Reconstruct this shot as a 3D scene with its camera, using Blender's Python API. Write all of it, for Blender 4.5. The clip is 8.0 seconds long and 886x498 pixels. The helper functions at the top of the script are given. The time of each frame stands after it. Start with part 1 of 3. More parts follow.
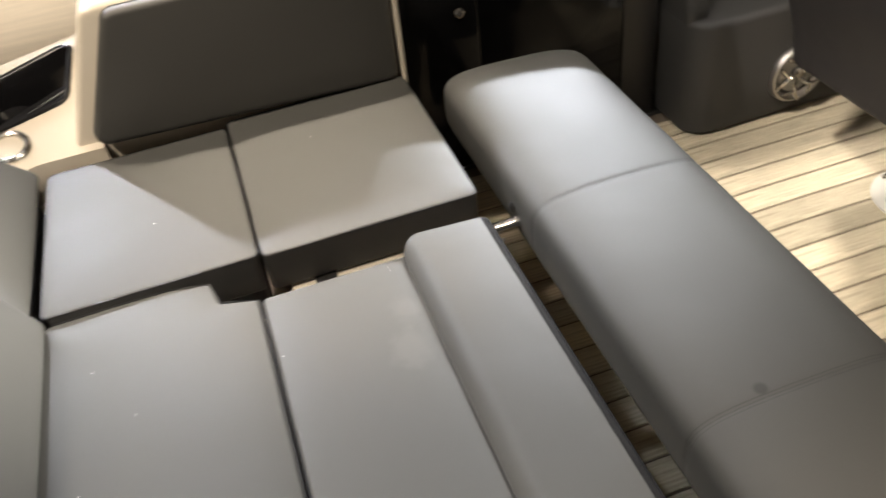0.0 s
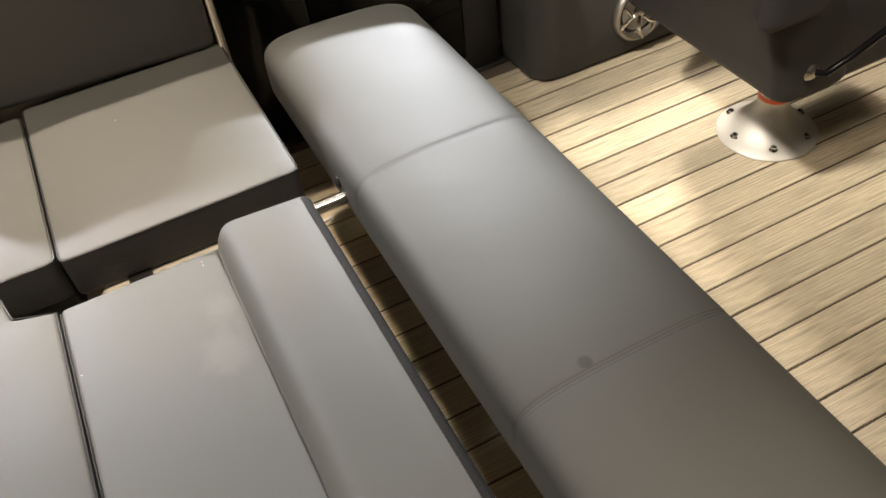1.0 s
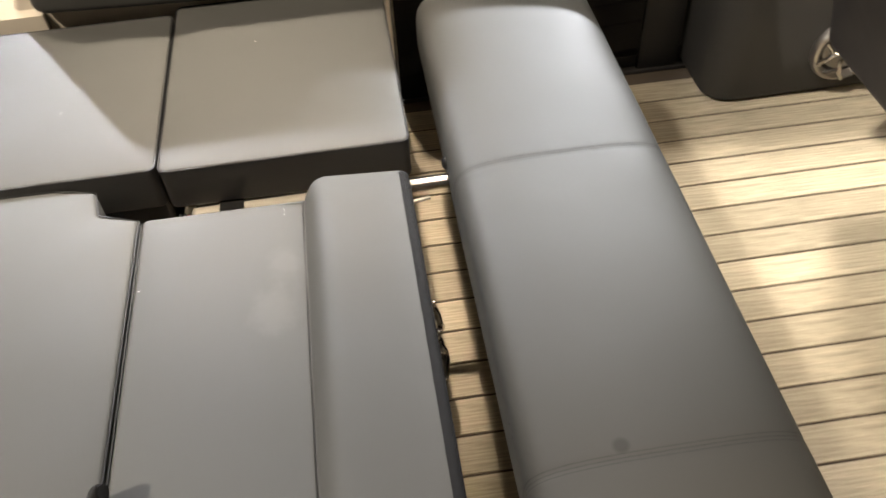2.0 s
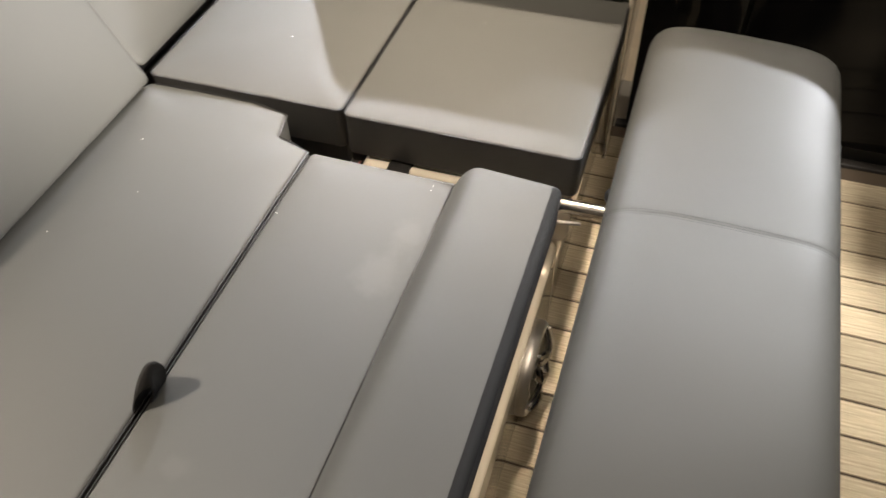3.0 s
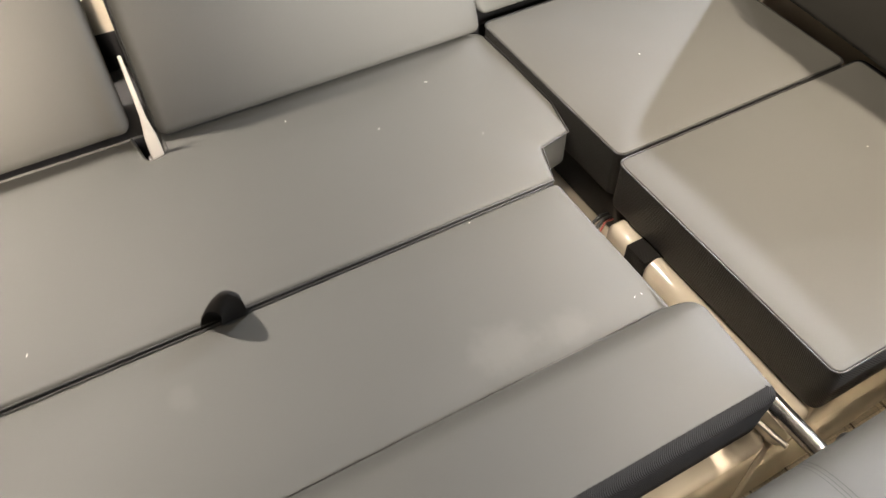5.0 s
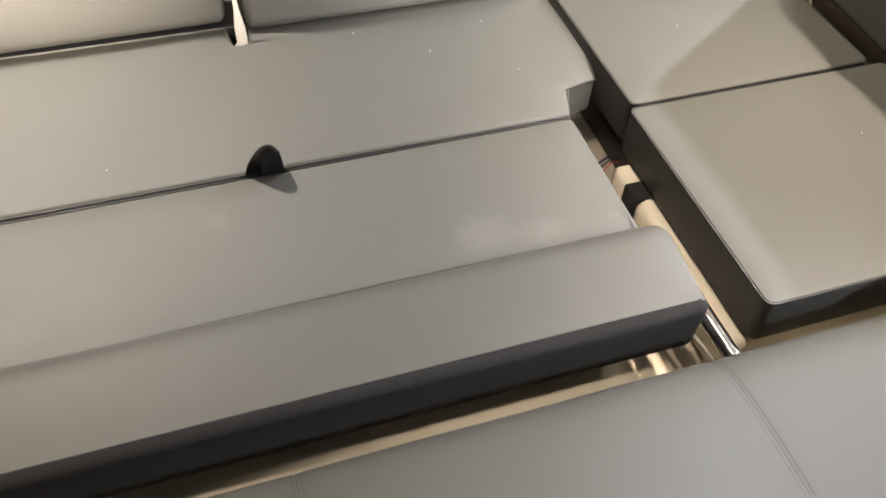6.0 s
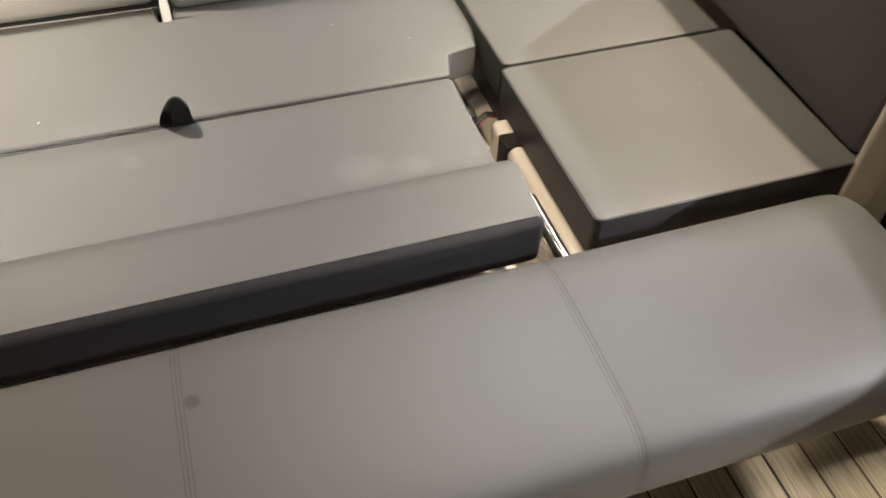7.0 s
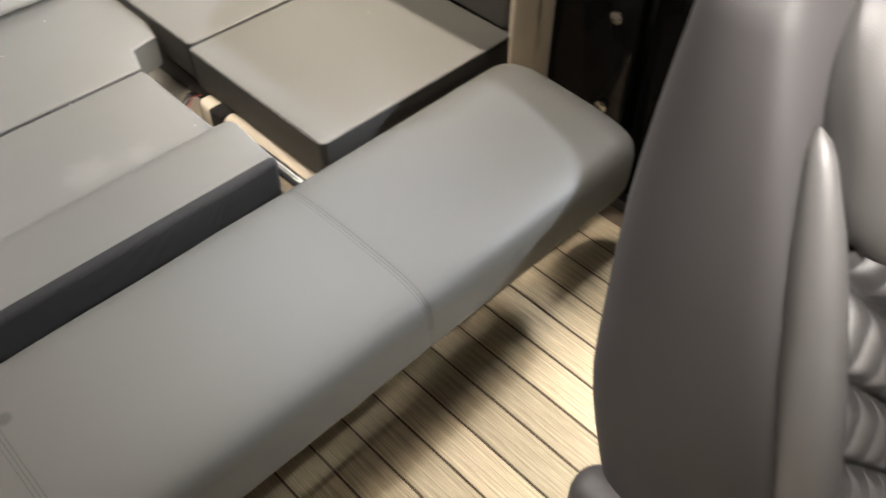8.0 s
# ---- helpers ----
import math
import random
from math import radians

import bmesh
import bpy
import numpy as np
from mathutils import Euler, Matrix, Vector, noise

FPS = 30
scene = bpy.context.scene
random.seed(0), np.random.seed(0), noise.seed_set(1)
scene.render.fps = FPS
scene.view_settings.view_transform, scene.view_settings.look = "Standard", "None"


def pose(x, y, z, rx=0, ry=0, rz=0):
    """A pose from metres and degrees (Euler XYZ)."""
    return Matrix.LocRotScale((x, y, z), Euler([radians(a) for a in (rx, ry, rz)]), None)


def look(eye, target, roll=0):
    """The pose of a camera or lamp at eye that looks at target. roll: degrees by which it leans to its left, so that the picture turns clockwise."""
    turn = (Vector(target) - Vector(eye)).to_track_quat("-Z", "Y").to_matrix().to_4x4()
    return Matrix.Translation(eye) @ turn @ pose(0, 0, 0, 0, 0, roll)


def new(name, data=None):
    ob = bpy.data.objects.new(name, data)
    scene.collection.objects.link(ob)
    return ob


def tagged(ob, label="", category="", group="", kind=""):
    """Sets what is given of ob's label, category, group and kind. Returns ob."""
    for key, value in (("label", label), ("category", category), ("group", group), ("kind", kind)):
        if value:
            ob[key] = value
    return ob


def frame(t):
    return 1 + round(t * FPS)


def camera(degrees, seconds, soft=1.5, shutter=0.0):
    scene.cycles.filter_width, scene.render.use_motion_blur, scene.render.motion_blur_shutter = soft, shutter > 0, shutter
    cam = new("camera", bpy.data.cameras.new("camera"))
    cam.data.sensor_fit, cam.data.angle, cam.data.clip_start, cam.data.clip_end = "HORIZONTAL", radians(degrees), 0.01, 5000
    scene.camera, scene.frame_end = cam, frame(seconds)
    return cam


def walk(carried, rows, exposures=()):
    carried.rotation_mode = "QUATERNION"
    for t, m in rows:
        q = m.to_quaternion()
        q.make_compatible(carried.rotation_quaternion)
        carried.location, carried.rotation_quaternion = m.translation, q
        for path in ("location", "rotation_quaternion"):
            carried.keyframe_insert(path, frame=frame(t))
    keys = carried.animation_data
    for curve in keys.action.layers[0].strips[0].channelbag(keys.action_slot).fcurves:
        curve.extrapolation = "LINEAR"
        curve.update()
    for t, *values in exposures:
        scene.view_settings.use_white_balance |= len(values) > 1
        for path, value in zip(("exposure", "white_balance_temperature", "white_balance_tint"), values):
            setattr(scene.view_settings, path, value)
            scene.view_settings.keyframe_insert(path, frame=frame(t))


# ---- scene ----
cam = camera(56.8, 8.0, soft=1.5, shutter=0.25)
PATH = [
    (0, (-0.343, -1.106, 1.267), (0.007, 0.358, -0.05), -8.3),
    (0.5, (-0.287, -1.063, 1.238), (0.277, 0.274, -0.137), -8.1),
    (1, (-0.188, -1.063, 1.225), (0.326, 0.237, -0.205), -8.0),
    (1.2, (-0.145, -1.069, 1.231), (0.29, 0.235, -0.222), -7.9),
    (2.3, (-0.035, -0.95, 1.208), (-0.059, 0.38, -0.286), -2.9),
    (2.5, (-0.008, -0.94, 1.2), (-0.169, 0.387, -0.287), -3.1),
    (3, (0.107, -0.95, 1.208), (-0.339, 0.323, -0.269), -1.7),
    (3.5, (0.124, -0.928, 1.206), (-0.579, 0.234, -0.262), -0.9),
    (4, (0.108, -0.834, 1.19), (-0.789, 0.169, -0.291), -0.3),
    (4.2, (0.115, -0.778, 1.177), (-0.85, 0.144, -0.313), -0.5),
    (5.3, (0.254, -0.596, 1.143), (-0.901, -0.02, -0.384), 1.6),
    (5.5, (0.298, -0.607, 1.156), (-0.869, -0.068, -0.377), 2.7),
    (6, (0.449, -0.597, 1.179), (-0.776, -0.151, -0.338), 3.2),
    (6.5, (0.588, -0.545, 1.196), (-0.678, -0.155, -0.302), 2.4),
    (7, (0.711, -0.494, 1.225), (-0.554, -0.035, -0.255), 2.3),
    (7.5, (0.788, -0.522, 1.21), (-0.405, 0.181, -0.233), 1.7),
    (8, (0.861, -0.578, 1.234), (-0.104, 0.378, -0.234), -0.0),
]
EXPOSURE = [(0, 0.04, 6500, 11), (0.5, 0.09, 6680, 11), (1.2, 0.10, 6720, 11), (2.5, 0.06, 6600, 11), (3.0, 0.15, 6680, 11), (4.0, 0.19, 6720, 11),
            (5.5, 0.29, 6620, 11), (6.5, 0.37, 6640, 11), (7.5, 0.50, 6540, 11), (8.0, 0.66, 6350, 11)]
walk(cam, [(row[0], look(*row[1:])) for row in PATH], EXPOSURE)


# ---- world and lamps ----
world = bpy.data.worlds.new("world")
scene.world = world
world.use_nodes = True
world.node_tree.nodes["Background"].inputs[0].default_value = (1.0, 0.95, 0.88, 1)
world.node_tree.nodes["Background"].inputs[1].default_value = 0.3


def lamp(name, place, power, radius, colour):
    data = bpy.data.lights.new(name, "POINT")
    data.shadow_soft_size, data.energy, data.color = radius, power, colour
    ob = new(name, data)
    ob.location = place
    return ob


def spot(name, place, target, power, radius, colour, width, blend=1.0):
    """Spot lamp with a beam of width degrees."""
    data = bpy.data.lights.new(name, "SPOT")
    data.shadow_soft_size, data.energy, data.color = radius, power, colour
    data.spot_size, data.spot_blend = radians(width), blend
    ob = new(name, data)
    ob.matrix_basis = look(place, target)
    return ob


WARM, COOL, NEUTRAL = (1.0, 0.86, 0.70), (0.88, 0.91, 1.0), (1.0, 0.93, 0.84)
# Fixtures unseen: cool, stern, bench, rear and warm placed from shadows and patches.
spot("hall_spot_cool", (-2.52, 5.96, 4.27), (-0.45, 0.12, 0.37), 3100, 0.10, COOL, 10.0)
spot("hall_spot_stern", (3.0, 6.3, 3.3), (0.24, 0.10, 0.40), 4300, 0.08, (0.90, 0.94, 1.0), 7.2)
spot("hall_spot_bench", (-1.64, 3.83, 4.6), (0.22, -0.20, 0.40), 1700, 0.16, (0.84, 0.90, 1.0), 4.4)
# Added fill for the seats and their dark rear band, no source seen.
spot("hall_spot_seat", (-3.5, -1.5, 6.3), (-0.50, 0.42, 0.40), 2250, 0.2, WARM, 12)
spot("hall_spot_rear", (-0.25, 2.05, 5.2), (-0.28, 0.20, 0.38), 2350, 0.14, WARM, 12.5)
# Added fills for bench end, ledge, floors, backrests and chair, no sources seen.
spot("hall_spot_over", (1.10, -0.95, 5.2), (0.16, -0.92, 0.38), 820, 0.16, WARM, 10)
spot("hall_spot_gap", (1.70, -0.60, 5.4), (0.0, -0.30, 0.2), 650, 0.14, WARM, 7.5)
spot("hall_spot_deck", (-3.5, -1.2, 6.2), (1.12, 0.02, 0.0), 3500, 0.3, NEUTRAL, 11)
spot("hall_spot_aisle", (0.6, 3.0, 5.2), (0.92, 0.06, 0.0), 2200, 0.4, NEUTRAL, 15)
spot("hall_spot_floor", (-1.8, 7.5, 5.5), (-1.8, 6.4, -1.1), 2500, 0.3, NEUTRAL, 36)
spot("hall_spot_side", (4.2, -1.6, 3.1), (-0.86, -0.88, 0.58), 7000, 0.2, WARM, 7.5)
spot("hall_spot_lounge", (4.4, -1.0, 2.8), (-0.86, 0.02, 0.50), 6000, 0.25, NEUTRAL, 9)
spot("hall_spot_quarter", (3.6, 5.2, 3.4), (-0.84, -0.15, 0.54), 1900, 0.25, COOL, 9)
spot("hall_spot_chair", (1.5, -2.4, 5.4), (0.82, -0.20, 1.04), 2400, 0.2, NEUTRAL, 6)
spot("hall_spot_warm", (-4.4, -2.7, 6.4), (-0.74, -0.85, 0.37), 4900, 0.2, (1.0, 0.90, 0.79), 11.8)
# Added soft fills from the far side and the bow, no sources seen.
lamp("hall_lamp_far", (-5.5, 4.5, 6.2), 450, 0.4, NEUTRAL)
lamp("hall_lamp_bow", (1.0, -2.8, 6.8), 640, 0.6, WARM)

# ---- materials ----
def material(name, colour, rough=0.5, metal=0.0, vary=0.12, big=6.0, grain=900.0, bump=0.1, stretch=(1, 1, 1), coat=0.0, spec=0.5, wave=0.0, dist=0.0006, marks=(), sag=0.0, wear=0.0):
    m = bpy.data.materials.new(name)
    m.use_nodes = True
    nodes, links = m.node_tree.nodes, m.node_tree.links
    b = nodes["Principled BSDF"]
    b.inputs["Roughness"].default_value, b.inputs["Metallic"].default_value = rough, metal
    b.inputs["Coat Weight"].default_value, b.inputs["Coat Roughness"].default_value = coat, 0.05
    b.inputs["Specular IOR Level"].default_value = spec
    co = nodes.new("ShaderNodeTexCoord")
    mp = nodes.new("ShaderNodeMapping")
    mp.inputs["Scale"].default_value = stretch
    links.new(co.outputs["Object"], mp.inputs["Vector"])
    n1 = nodes.new("ShaderNodeTexNoise")
    n1.inputs["Scale"].default_value, n1.inputs["Detail"].default_value = big, 4
    n2 = nodes.new("ShaderNodeTexNoise")
    n2.inputs["Scale"].default_value, n2.inputs["Detail"].default_value = grain, 2
    for n in (n1, n2):
        links.new(mp.outputs["Vector"], n.inputs["Vector"])
    mix = nodes.new("ShaderNodeMix")
    mix.data_type = "RGBA"
    lo = [c * (1 - vary) for c in colour]
    hi = [min(1, c * (1 + vary)) for c in colour]
    mix.inputs["A"].default_value, mix.inputs["B"].default_value = (*lo, 1), (*hi, 1)
    add = nodes.new("ShaderNodeMath")
    add.operation = "MULTIPLY_ADD"
    add.inputs[1].default_value = 0.35
    links.new(n2.outputs["Fac"], add.inputs[0])
    sc = nodes.new("ShaderNodeMath")
    sc.operation = "MULTIPLY"
    sc.inputs[1].default_value = 0.65
    links.new(n1.outputs["Fac"], sc.inputs[0])
    links.new(sc.outputs[0], add.inputs[2])
    links.new(add.outputs[0], mix.inputs["Factor"])
    out = mix.outputs["Result"]
    for x, y, rx, ry, amount, tone in marks:
        place = nodes.new("ShaderNodeMapping")
        place.vector_type = "TEXTURE"
        place.inputs["Location"].default_value, place.inputs["Scale"].default_value = (x, y, 0), (rx, ry, 5)
        links.new(co.outputs["Object"], place.inputs["Vector"])
        far = nodes.new("ShaderNodeVectorMath")
        far.operation = "LENGTH"
        links.new(place.outputs["Vector"], far.inputs[0])
        rag = nodes.new("ShaderNodeMath")
        rag.operation = "MULTIPLY_ADD"
        rag.inputs[1].default_value = 1.1 if rx > 0.02 else 0.3
        ns = nodes.new("ShaderNodeTexNoise")
        ns.inputs["Scale"].default_value, ns.inputs["Detail"].default_value = 45, 5
        links.new(co.outputs["Object"], ns.inputs["Vector"])
        links.new(ns.outputs["Fac"], rag.inputs[0])
        links.new(far.outputs["Value"], rag.inputs[2])
        fade = nodes.new("ShaderNodeMapRange")
        fade.interpolation_type = "SMOOTHSTEP"
        fade.inputs["From Min"].default_value, fade.inputs["From Max"].default_value = 0.75, 1.5
        fade.inputs["To Min"].default_value, fade.inputs["To Max"].default_value = amount, 0.0
        links.new(rag.outputs[0], fade.inputs["Value"])
        over = nodes.new("ShaderNodeMix")
        over.data_type = "RGBA"
        over.inputs["B"].default_value = (*tone, 1)
        links.new(fade.outputs["Result"], over.inputs["Factor"])
        links.new(out, over.inputs["A"])
        out = over.outputs["Result"]
    links.new(out, b.inputs["Base Color"])
    if wear:
        dull = nodes.new("ShaderNodeMapRange")
        dull.inputs["From Min"].default_value, dull.inputs["From Max"].default_value = 0.3, 0.7
        dull.inputs["To Min"].default_value, dull.inputs["To Max"].default_value = rough * (1 - wear), rough * (1 + wear)
        links.new(n1.outputs["Fac"], dull.inputs["Value"])
        links.new(dull.outputs["Result"], b.inputs["Roughness"])
    if bump:
        bp = nodes.new("ShaderNodeBump")
        bp.inputs["Strength"].default_value, bp.inputs["Distance"].default_value = bump, dist
        src = n2.outputs["Fac"]
        if wave:
            wv = nodes.new("ShaderNodeTexWave")
            wv.inputs["Scale"].default_value, wv.bands_direction = wave, "DIAGONAL"
            links.new(co.outputs["Object"], wv.inputs["Vector"])
            src = wv.outputs["Fac"]
        links.new(src, bp.inputs["Height"])
        if sag:
            soft, low = nodes.new("ShaderNodeBump"), nodes.new("ShaderNodeTexNoise")
            low.inputs["Scale"].default_value, low.inputs["Detail"].default_value = 7.0, 1.0
            low.inputs["Distortion"].default_value = 0.6
            soft.inputs["Strength"].default_value, soft.inputs["Distance"].default_value = sag, 0.012
            links.new(co.outputs["Object"], low.inputs["Vector"])
            links.new(low.outputs["Fac"], soft.inputs["Height"])
            links.new(soft.outputs["Normal"], bp.inputs["Normal"])
        links.new(bp.outputs["Normal"], b.inputs["Normal"])
    return m


VINYL = material("grey_vinyl", (0.0620, 0.0620, 0.0570), 0.57, vary=0.09, big=7, grain=1400, bump=0.14, sag=0.12, spec=0.40, wear=0.05)
CHALK, SCUFF = (0.22, 0.215, 0.20), (0.018, 0.018, 0.016)
GREY = dict(colour=(0.0620, 0.0620, 0.0570), rough=0.57, vary=0.09, big=7, grain=1400, bump=0.14, sag=0.12, spec=0.40, wear=0.05)
VINYL_STAINED = material("smudged_vinyl", **GREY, marks=((-0.215, -0.300, 0.045, 0.055, 0.10, CHALK), (-0.205, -0.215, 0.035, 0.045, 0.085, CHALK), (-0.33, -0.63, 0.03, 0.02, 0.06, CHALK), (-0.2, -0.9, 0.05, 0.07, 0.05, CHALK)))
VINYL_MARKED = material("marked_vinyl", **GREY, marks=((0.160, -0.588, 0.009, 0.009, 0.6, SCUFF),))
VINYL_CHAIR = material("chair_vinyl", (0.0245, 0.0228, 0.0235), 0.60, spec=0.32, vary=0.14, big=14, grain=1200, bump=0.2, sag=0.25)
VINYL_DARK = material("charcoal_vinyl", (0.042, 0.041, 0.037), 0.5, vary=0.1, grain=1200, bump=0.15)
VINYL_PALER = material("paler_chair_vinyl", (0.062, 0.060, 0.060), 0.45, vary=0.08, grain=1200, bump=0.2)
PIPING = material("piping_vinyl", (0.014, 0.014, 0.014), 0.5)
THREAD = material("grey_thread", (0.028, 0.028, 0.027), 0.7)
RIBBED = material("ribbed_mesh", (0.010, 0.0097, 0.0100), 0.75, spec=0.18, bump=0.5, wave=240, dist=0.0010)
# Ribbed seat vinyl, darkened to carry the shade of the side faces.
BORDER_SHADED = material("shaded_border_vinyl", (0.021, 0.0205, 0.0185), 0.55, bump=0.5, wave=150, dist=0.0008)
TRIM = material("threshold", (0.022, 0.020, 0.018), 0.6)
RED = material("red_cable", (0.16, 0.02, 0.015), 0.4)
LINT = material("lint", (0.75, 0.73, 0.68), 0.9)
BLACK = material("black_board", (0.012, 0.012, 0.013), 0.5)
GLOSS = material("black_gloss", (0.004, 0.004, 0.0045), 0.06, bump=0.0, coat=0.0, spec=0.12)
TRAY = material("tray_plastic", (0.012, 0.012, 0.013), 0.16, bump=0.0, spec=0.45)
GELCOAT = material("cream_gelcoat", (0.62, 0.56, 0.455), 0.10, vary=0.03, big=3, bump=0.0, coat=0.4)
STEEL = material("polished_steel", (0.52, 0.50, 0.47), 0.20, metal=1.0, vary=0.04, bump=0.0)
BRUSHED = material("brushed_steel", (0.46, 0.44, 0.41), 0.42, metal=1.0, vary=0.1, grain=600, stretch=(1, 1, 12), bump=0.1)
ALUMINIUM = material("satin_aluminium", (0.52, 0.50, 0.45), 0.55, metal=0.4, vary=0.06, bump=0.05)
POD = material("black_moulded_vinyl", (0.042, 0.041, 0.039), 0.6, spec=0.35, vary=0.15, grain=700, bump=0.4)
WEBBING = material("black_webbing", (0.012, 0.011, 0.010), 0.65, spec=0.3, bump=0.7, wave=220, dist=0.001)
ORANGE = material("orange_ring", (0.75, 0.10, 0.03), 0.4)
GROOVE = material("dark_caulk", (0.085, 0.064, 0.044), 0.8)
HALL = material("hall_paint", (0.20, 0.19, 0.175), 0.8, big=1, grain=40, bump=0.05)
CEILING = material("hall_ceiling", (0.06, 0.06, 0.06), 0.9, big=1, grain=40, bump=0.0)
HALL_FLOOR = material("hall_boards", (0.62, 0.52, 0.38), 0.45, vary=0.3, big=2, grain=30, stretch=(1, 6, 1))


def plank_material():
    m = material("teak_foam", (0.46, 0.392, 0.275), 0.75, vary=0.33, big=260, grain=900, stretch=(0.03, 1, 1), bump=0.5, dist=0.0009)
    nodes, links = m.node_tree.nodes, m.node_tree.links
    b = nodes["Principled BSDF"]
    link = b.inputs["Base Color"].links[0]
    streak = nodes.new("ShaderNodeMapRange")
    blend = link.from_node.inputs["Factor"]
    streak.inputs["From Min"].default_value, streak.inputs["From Max"].default_value = 0.34, 0.64
    links.new(blend.links[0].from_socket, streak.inputs["Value"])
    links.new(streak.outputs["Result"], blend)
    info = nodes.new("ShaderNodeObjectInfo")
    hsv = nodes.new("ShaderNodeHueSaturation")
    rng = nodes.new("ShaderNodeMapRange")
    rng.inputs["To Min"].default_value, rng.inputs["To Max"].default_value = 0.82, 1.15
    links.new(info.outputs["Random"], rng.inputs["Value"])
    links.new(rng.outputs["Result"], hsv.inputs["Value"])
    links.new(link.from_socket, hsv.inputs["Color"])
    links.new(hsv.outputs["Color"], b.inputs["Base Color"])
    return m


PLANK = plank_material()

# ---- mesh helpers ----
WORLDS = {}


def mesh(name, verts, faces, mat, smooth=True, angle=40):
    me = bpy.data.meshes.new(name)
    me.from_pydata([tuple(v) for v in verts], [], faces)
    bm = bmesh.new()
    bm.from_mesh(me)
    bmesh.ops.remove_doubles(bm, verts=bm.verts, dist=1e-6)
    bmesh.ops.recalc_face_normals(bm, faces=bm.faces)
    lim = radians(angle)
    for f in bm.faces:
        f.smooth = smooth
    for e in bm.edges:
        e.smooth = not (len(e.link_faces) == 2 and e.calc_face_angle(0) > lim)
    bm.to_mesh(me)
    bm.free()
    me.materials.append(mat)
    return me


def thing(name, loc, label, category, group="", kind=""):
    ob = new(name)
    ob.empty_display_size = 0.05
    ob.location = loc
    WORLDS[ob.name] = Matrix.Translation(loc)
    return tagged(ob, label, category, group, kind)


def part(name, geo, mat, parent=None, label="", smooth=True, angle=40):
    ob = new(name, mesh(name, geo[0], geo[1], mat, smooth, angle))
    WORLDS[ob.name] = Matrix.Identity(4)
    if parent:
        ob.parent = parent
        ob.matrix_parent_inverse = WORLDS[parent.name].inverted()
    return tagged(ob, label)


def join(*geos):
    verts, faces = [], []
    for v, f in geos:
        n = len(verts)
        verts += list(v)
        faces += [[i + n for i in q] for q in f]
    return verts, faces


def moved(geo, m):
    return [m @ Vector(v) for v in geo[0]], geo[1]


def bent(geo, fn):
    return [fn(Vector(v)) for v in geo[0]], geo[1]


def shrunk(points, d):
    """An outline of (x, y, radius), moved inward by d."""
    k, out = len(points), []
    area = sum(points[i - 1][0] * points[i][1] - points[i][0] * points[i - 1][1] for i in range(k))
    sign = 1 if area > 0 else -1
    for i, (x, y, r) in enumerate(points):
        p, q, w = Vector((x, y)), Vector(points[i - 1][:2]), Vector(points[(i + 1) % k][:2])
        e1, e2 = (p - q).normalized(), (w - p).normalized()
        n1, n2 = Vector((-e1.y, e1.x)) * sign, Vector((-e2.y, e2.x)) * sign
        m = n1 + n2
        m = m / max(m.length_squared / 2, 0.3)
        hollow = (e1.x * e2.y - e1.y * e2.x) * sign < 0
        out.append((*(p + m * d), 0 if r <= 0 else max(r + (d if hollow else -d), 0.0008)))
    return out


def fillet(points, n=5):
    """The outline's corners rounded by their radii."""
    out, k = [], len(points)
    for i, (x, y, r) in enumerate(points):
        p, a, b = Vector((x, y)), Vector(points[i - 1][:2]), Vector(points[(i + 1) % k][:2])
        if r <= 0:
            out.append(p)
            continue
        u, w = (a - p).normalized(), (b - p).normalized()
        half = u.angle(w) / 2
        d = min(r / math.tan(half), 0.49 * (a - p).length, 0.49 * (b - p).length)
        r = d * math.tan(half)
        c = p + (u + w).normalized() * (r / math.sin(half))
        s, e = p + u * d - c, p + w * d - c
        turn = s.angle_signed(e)
        for j in range(n + 1):
            t = -turn * j / n
            out.append(c + Vector((s.x * math.cos(t) - s.y * math.sin(t), s.x * math.sin(t) + s.y * math.cos(t))))
    return out


def prism(points, h0, h1, r=0.01, seg=4, crown=0.0, depth=0.05, low=None, n=5):
    """Solid over an outline with rounded rims; crown puffs up the upper cap over depth from its rim."""
    low = r if low is None else low
    rings = []
    for j in range(seg + 1):
        a = math.pi / 2 * j / seg
        rings.append((low * (1 - math.sin(a)), h0 + low * (1 - math.cos(a))))
    for j in range(seg + 1):
        a = math.pi / 2 * j / seg
        rings.append((r * (1 - math.cos(a)), h1 - r + r * math.sin(a)))
    if crown:
        for j in range(1, 9):
            u = j / 8
            rings.append((r + depth * u, h1 + crown * (1 - (1 - u) ** 2)))
    verts, faces, k = [], [], 0
    for d, h in rings:
        line = fillet(shrunk(points, d), n)
        k = len(line)
        verts += [(p.x, p.y, h) for p in line]
    for j in range(len(rings) - 1):
        for i in range(k):
            faces.append([j * k + i, j * k + (i + 1) % k, (j + 1) * k + (i + 1) % k, (j + 1) * k + i])
    faces += [list(range(k))[::-1], [(len(rings) - 1) * k + i for i in range(k)]]
    return verts, faces


